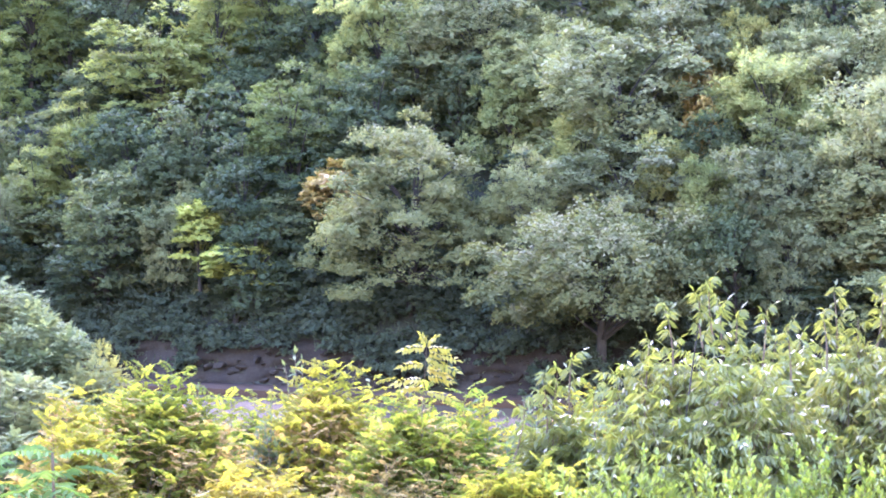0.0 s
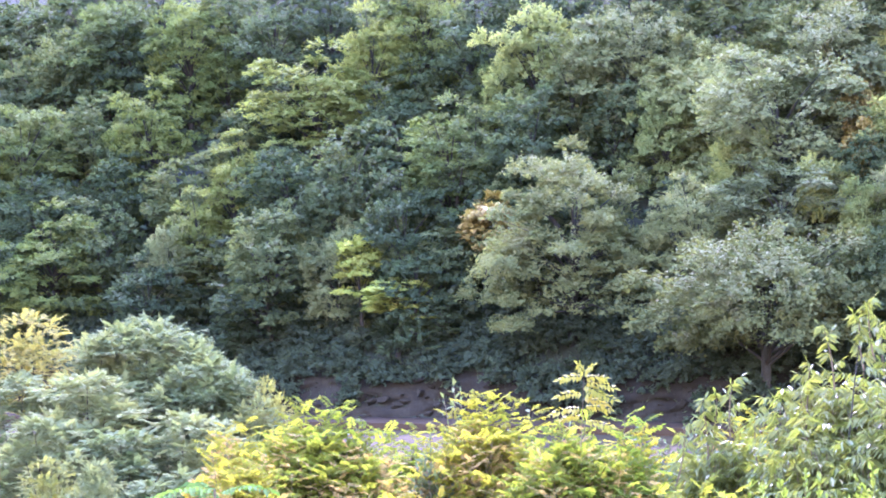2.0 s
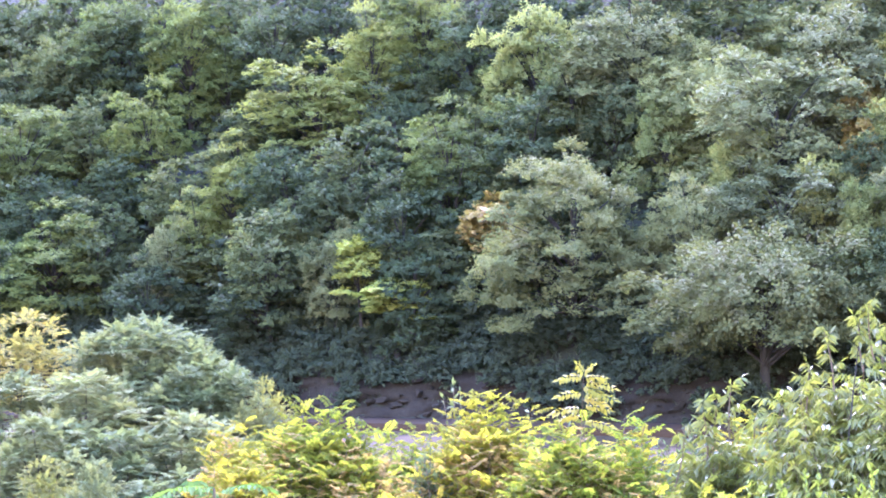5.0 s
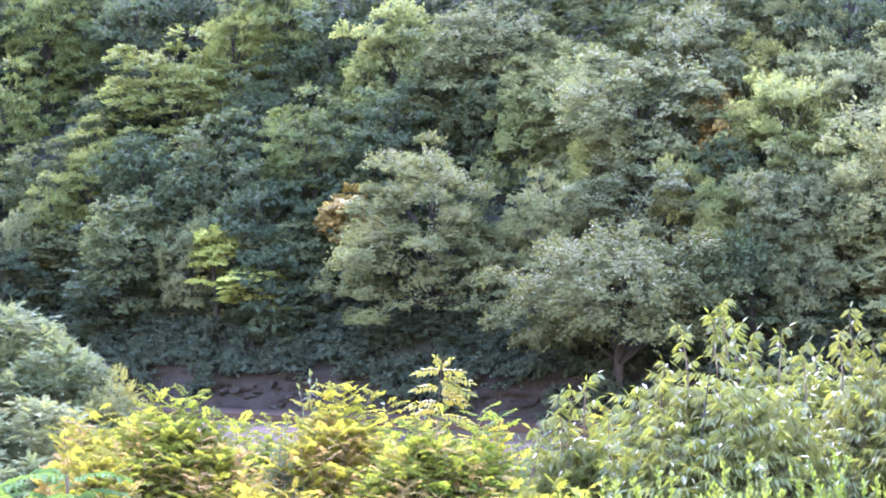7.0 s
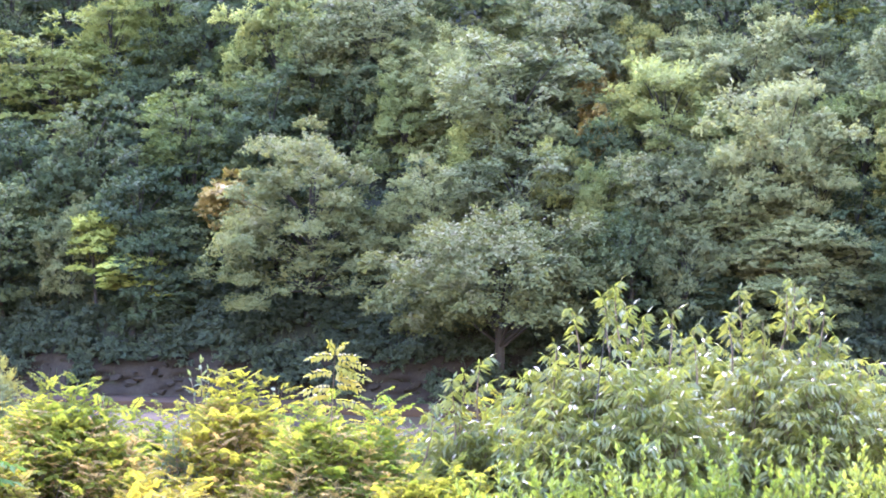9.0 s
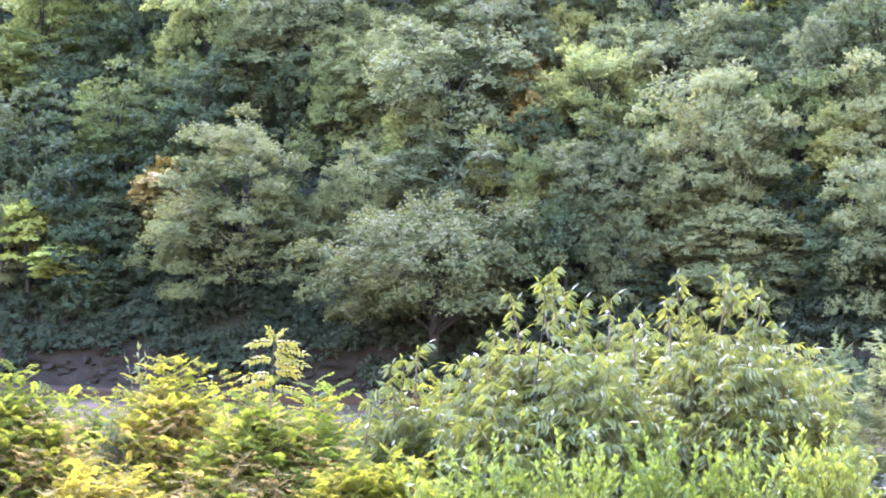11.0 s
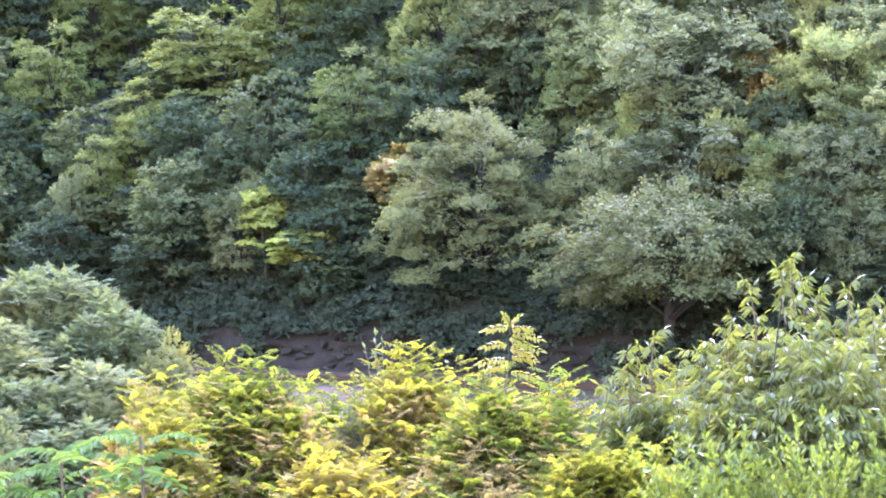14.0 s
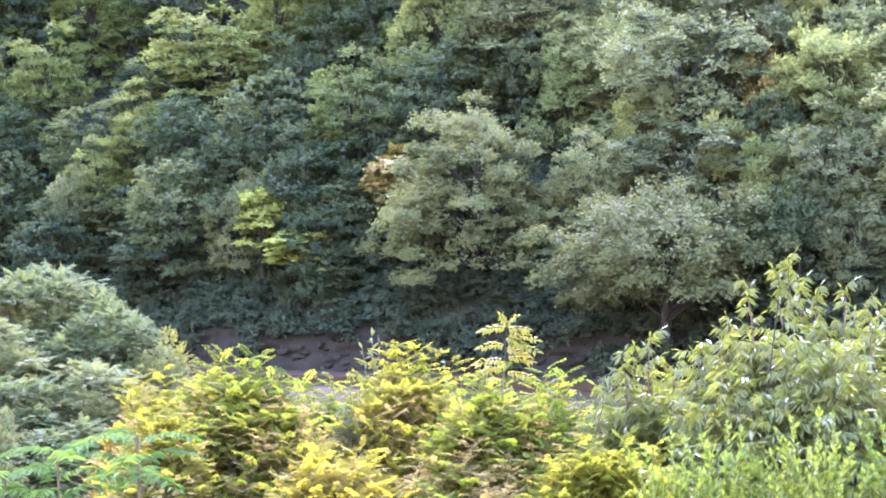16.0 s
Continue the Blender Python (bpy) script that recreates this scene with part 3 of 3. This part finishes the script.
# ---- shrubs before the eye ----
def shoot_path(a, c, bow, rng, n=7):
    a, c = np.array(a), np.array(c)
    side = unit(rng.normal(size=3)) * np.linalg.norm(c - a) * bow
    f = np.linspace(0, 1, n)[:, None]
    return a + (c - a) * f + side * (f * (1 - f)) * 4


def foreground_shrub(name, label, seed, u, v, span, drop, d, shoots, leaders, style, leaf_mat, second=None, share=0.0, category="shrub", deep=0.55, lean=0.0):
    """A shrub d metres ahead, its crown under (u, v): shoots from a forked stem fan out to the crown's surface, each with leaves along its outer half.
    leaders are directions of shoots that stand out. A share of the inner leaves is of the second material."""
    rng = np.random.default_rng(seed)
    top = way(u, v, d)
    foot = np.array([top.x, d, land(top.x, d)])
    r, h = span * d / F_PX / 2, drop * d / F_PX
    heart = np.array([top.x, d, top.z - h])
    shrub = new(name)
    shrub.location = foot
    twigs, outer, inner = Heap(), Heap(), Heap()
    tips = []
    for k in range(int(shoots * 1.9)):
        q = unit(rng.normal(size=3))
        q[2] = abs(q[2]) * 1.15 - 0.25
        far = rng.uniform(0.3, 1.0) ** 0.35
        lump = 0.98 + 0.22 * noise.noise(Vector(q * 2.2) + Vector((seed, 0, 0)))
        tip = heart + q * [r, r * deep, h] * far * lump
        tip[1] -= max(0, top[2] - tip[2]) * lean
        tips.append((tip, False))
    for lu, lv in leaders:
        tips.append((np.array(way(lu, lv, d + rng.uniform(-0.15, 0.15))), True))
    fork = heart - foot + [0, -h * lean * 0.6, -h * style.get("fork", 0.6)]
    main = tube([(0, 0, -0.2), tuple(fork * 0.5 + [0.05, 0, 0]), tuple(fork)], [style.get("stem", 0.045) * k for k in (1, 0.8, 0.55)], 7)
    stem = part("stem", mesh_from("stem", *main, M_TWIG), shrub, "brown woody stem")
    for tip, lead in tips:
        t = tip - foot
        a = fork + (t - fork) * rng.uniform(0.0, 0.25)
        tall = lead and "upright" in style
        if tall:
            a = t - np.array([rng.normal(0, 0.05), rng.normal(0, 0.04), style["upright"]])
        path = shoot_path(a, t, 0.05 if lead else 0.1, rng)
        cane = tube([tuple(p) for p in path], [style.get("cane", 0.009) * k for k in (1, 0.9, 0.78, 0.67, 0.55, 0.44, 0.22)], 4)
        if lead:
            part("shoot", mesh_from("shoot", *cane, M_TWIG), stem)
        else:
            twigs.add(cane)
        length = np.linalg.norm(t - a)
        count = max(4, int(length * style["density"] * (1.05 if tall else 0.6)))
        f = np.linspace(0.2 if tall else style.get("start", 0.4), 1.0, count)
        pos = np.stack([np.interp(f, np.linspace(0, 1, len(path)), path[:, i]) for i in range(3)], 1)
        run = unit(path[-1] - path[-3])
        turn = np.arange(count) * 2.4 + rng.uniform(0, 6)
        flat = np.stack([np.cos(turn), np.sin(turn), 0 * turn], 1)
        along = flat * style["spread"] + run * style["follow"] + [0, 0, style["lift"]] + rng.normal(0, 0.2, (count, 3))
        size = style["length"] * rng.uniform(0.7, 1.15, count) * (1.08 - 0.45 * np.clip(f - 0.7, 0, 1))
        if tall:
            size *= 0.5
            along[:, 2] += 0.35 + 0.5 * f
        upv = np.array([0, 0, 1.0]) + rng.normal(0, 0.25, (count, 3))
        hidden = second is not None and not lead and rng.random() < share * min(1.7, 2.4 * max(0.0, top.z - tip[2]) / h)
        heap = inner if hidden else outer
        if style["pairs"]:
            heap.add(pinnate(rng, pos, along, upv, size * (0.8 if hidden else 1), style["pairs"], style["leaf"] * (0.62 if hidden else 1), style["slim"], style["droop"], style.get("hang")))
        else:
            many = style["bunch"]
            pos, al = np.repeat(pos, many, 0), np.repeat(along, many, 0) + rng.normal(0, 0.4, (count * many, 3))
            n2 = np.repeat(upv, many, 0) + rng.normal(0, 0.4, (count * many, 3))
            sz = np.repeat(size, many) * rng.uniform(0.7, 1.1, count * many)
            heap.add(blades(pos, al, n2, sz, sz * style["slim"], 0.12, style["droop"]))
    tagged(part("twig_work", twigs.mesh("twig_work", M_TWIG), shrub, "thin brown forking twigs"), kind="stuff")
    part("foliage", outer.mesh("foliage", leaf_mat), shrub)
    if inner.n:
        part("dry_foliage", inner.mesh("dry_foliage", second), shrub, "withered reddish-brown leaflets")
    tagged(shrub, label, category, "shrubs in the foreground")
    return shrub


ROBINIA = dict(cane=0.006, fork=1.5, start=0.55, density=34, spread=1.0, follow=0.5, lift=0.1, length=0.15, pairs=8, leaf=0.034, slim=0.5, droop=0.18, bunch=0)
WILLOW = dict(fork=0.9, start=0.48, upright=0.36, density=16, spread=1.0, follow=0.5, lift=0.2, length=0.18, pairs=6, leaf=0.078, slim=0.24, droop=0.35, hang=0.75, bunch=0)
SHOOTS = dict(stem=0.012, cane=0.004, fork=1.8, start=0.35, density=66, spread=0.7, follow=0.9, lift=0.4, length=0.054, pairs=0, leaf=0, slim=0.42, droop=0.0, bunch=2)
GREY = dict(density=26, spread=0.9, follow=0.6, lift=0.2, length=0.08, pairs=0, leaf=0, slim=0.3, droop=0.05, bunch=2)
L_ROB = "sunlit yellow-green locust shrub with feathery compound leaves"
foreground_shrub("locust_shrub", L_ROB + " and withered inner twigs", 11, 310, 698, 400, 210, 15.0, 160, [(278, 692), (352, 696), (312, 705), (425, 745), (213, 762), (255, 720), (330, 700)], ROBINIA, M_ROBINIA, M_DRY, 0.4, deep=0.4, lean=1.25)
foreground_shrub("locust_shrub", L_ROB, 12, 175, 778, 190, 140, 14.2, 60, [(112, 762), (140, 775)], ROBINIA, M_ROBINIA, M_DRY, 0.45, deep=0.4, lean=1.25)
foreground_shrub("locust_shrub", L_ROB + " against the road", 13, 605, 690, 300, 210, 14.5, 120, [(592, 684), (655, 698), (690, 712), (545, 720), (510, 750), (620, 690), (575, 692)], ROBINIA, M_ROBINIA, M_DRY, 0.4, deep=0.4, lean=1.25)
sprig_shrub = foreground_shrub("locust_shrub", L_ROB + " and one tall sprig", 14, 780, 748, 350, 170, 13.5, 140, [(850, 730), (885, 738), (700, 750), (740, 755)], ROBINIA, M_ROBINIA, M_DRY, 0.4, deep=0.4, lean=1.25)
foreground_shrub("locust_shrub", L_ROB, 15, 950, 862, 330, 120, 12.6, 80, [(905, 858), (985, 852), (1040, 866)], ROBINIA, M_ROBINIA, deep=0.4, lean=1.25)
foreground_shrub("locust_shrub", L_ROB, 16, 470, 868, 280, 110, 12.8, 60, [(440, 866), (520, 868)], ROBINIA, M_ROBINIA, M_DRY, 0.4, deep=0.4, lean=1.25)
foreground_shrub("grey_green_shrub", "dusty grey-green shrub between yellow locust shrubs", 17, 497, 772, 120, 170, 13.9, 80, [(505, 752)], GREY, M_GREYG)
foreground_shrub("grey_green_shrub", "dusty grey-green shrub between yellow locust shrubs", 18, 890, 790, 190, 160, 16.5, 80, [(860, 745), (745, 735)], GREY, M_GREYG)
foreground_shrub("grey_green_shrub", "dusty grey-green sprig above yellow locust leaves", 22, 545, 715, 110, 180, 16.0, 40, [(548, 668), (560, 680), (530, 690)], GREY, M_GREYG)


def add_sprig(shrub, low, high, d, fronds):
    """A tall shoot of a locust shrub, with its feathery leaves one by one on alternate sides."""
    rng = np.random.default_rng(77)
    a, c = np.array(way(*low, d) - shrub.location), np.array(way(*high, d) - shrub.location)
    path = shoot_path(a, c, 0.03, rng)
    part("shoot", mesh_from("shoot", *tube([tuple(p) for p in path], [0.004, 0.004, 0.003, 0.003, 0.002, 0.002, 0.001], 5), M_TWIG), shrub, "slender brown shoot")
    for f, lean_x, lift, size in fronds:
        p = np.array([np.interp(f, np.linspace(0, 1, 7), path[:, i]) for i in range(3)])
        v, t = pinnate(rng, p[None], np.array([[lean_x, rng.uniform(-0.5, 0.2), lift]]), np.array([[0, -0.5, 1.0]]), size, 7, 0.05, 0.52, 0.3)
        part("frond", mesh_from("frond", v, t, M_SPRIG), shrub)


def add_limb(shrub, d, *spots):
    """A bare limb that shows through the leaves."""
    path = [tuple(way(u, v, d) - shrub.location) for u, v in spots]
    part("limb", mesh_from("limb", *tube(path, [0.008 - 0.005 * i / (len(path) - 1) for i in range(len(path))], 6), M_BARK), shrub, "thin dark brown limb")


L_WIL = "green tree with narrow glossy drooping leaves"
foreground_shrub("narrow_leaved_shrub", "small shrub with narrow drooping grey-green leaves", 19, 1030, 730, 190, 210, 14.5, 90, [(1040, 670), (1080, 728), (985, 712), (1012, 700), (955, 752)], WILLOW, M_WILLOW)
leader_tree = foreground_shrub("narrow_leaved_tree", L_WIL + " and upright leaders", 20, 1275, 606, 480, 300, 14.2, 260, [(1282, 538), (1265, 552), (1202, 584), (1330, 596), (1382, 586), (1175, 650), (1125, 705), (1420, 620), (1300, 570)], WILLOW, M_WILLOW, category="tree", deep=0.9, lean=0.35)
foreground_shrub("narrow_leaved_tree", L_WIL + " and a feathery top", 21, 1600, 602, 460, 310, 14.4, 260, [(1482, 596), (1602, 534), (1588, 552), (1657, 580), (1685, 638), (1502, 556), (1735, 690), (1625, 570), (1545, 600)], WILLOW, M_WILLOW, category="tree", deep=0.9, lean=0.35)
foreground_shrub("narrow_leaved_tree", L_WIL + " in a dense stand", 23, 1440, 628, 340, 285, 15.2, 180, [(1440, 622), (1400, 640)], WILLOW, M_WILLOW, category="tree", deep=0.9, lean=0.35)
add_sprig(sprig_shrub, (768, 830), (780, 650), 13.3, [(1.0, -0.35, 0.8, 0.09), (1.0, 0.5, 0.7, 0.11), (0.97, -1.0, 0.2, 0.15), (0.95, 1.0, 0.3, 0.13), (0.9, 1.0, 0.1, 0.18), (0.87, 0.6, -0.1, 0.12),
          (0.79, -1.0, 0.2, 0.15), (0.78, 1.0, 0.15, 0.2), (0.74, 0.5, 0.0, 0.12), (0.63, -1.0, 0.15, 0.17), (0.65, 1.0, 0.15, 0.16), (0.55, -0.6, 0.1, 0.13), (0.5, 0.9, 0.1, 0.17)])
add_limb(leader_tree, 13.7, (1226, 850), (1240, 780), (1250, 700), (1262, 610))
for i in range(2, 12):
    u, v = -40 + i * 100, 732 + 8 * math.sin(i * 2.3) + (18 if i in (5, 9) else 0)
    if i % 3 == 1:
        foreground_shrub("grey_green_shrub", "dusty grey-green shrub behind yellow locust shrubs", 50 + i, u, v, 190, 170, 17.0 + i % 2, 75, [(u + 20, v - 12)], GREY, M_GREYG)
    else:
        foreground_shrub("locust_shrub", L_ROB + " in a dense thicket", 50 + i, u, v, 190, 160, 16.0 + i % 2, 58, [(u + 20, v), (u - 25, v + 6)], ROBINIA, M_ROBINIA, M_DRY, 0.45, deep=0.4, lean=1.1)
for i, (u, v, w) in enumerate(((1160, 862, 190), (1320, 838, 220), (1470, 832, 200), (1620, 845, 220), (1060, 880, 160), (1760, 836, 220))):
    foreground_shrub("leafy_shoots", "fresh yellow-green upright shoots with small leaves", 30 + i, u, v, w, 90, 12.0, 20, [(u - 40, v - 12), (u + 30, v - 20), (u + 5, v - 30), (u - 70, v + 5)], SHOOTS, M_SHOOT, lean=0.5)


def build_heaven_plant(u, v, seed, count):
    """A young plant with long feather-shaped leaves; each leaf is a part."""
    rng = np.random.default_rng(seed)
    p = way(u, v, 12.2)
    foot = Vector((p.x, p.y, land(p.x, p.y)))
    plant_ob = new("feather_leaved_plant")
    plant_ob.location = foot
    crown = np.array(p - foot)
    part("stem", Heap_tube([(0, 0, -0.2), tuple(crown * 0.5 + [0.04, 0, 0]), tuple(crown)], [0.014, 0.011, 0.008]), plant_ob, "green-brown upright stem")
    for k in range(count):
        w = k * 2.39 + 0.4 + seed
        d = np.array([[math.cos(w), math.sin(w), 0.35 + 0.5 * (k % 3) / 2]])
        v, t = pinnate(rng, crown[None] - [[0, 0, 0.035 * k]], d, np.array([[0, 0, 1.0]]), 0.38, 12, 0.09, 0.32, 0.45)
        part("leaf", mesh_from("leaf", v, t, M_FEATHER), plant_ob)
    tagged(plant_ob, "young green plant with long drooping feather-shaped leaves", "plant", "shrubs in the foreground")


def Heap_tube(path, radii):
    h = Heap()
    h.add(tube(path, radii, 7))
    return h.mesh("stem", M_TWIG)


build_heaven_plant(-25, 868, 40, 13)
build_heaven_plant(118, 842, 41, 9)
build_heaven_plant(-120, 905, 42, 11)
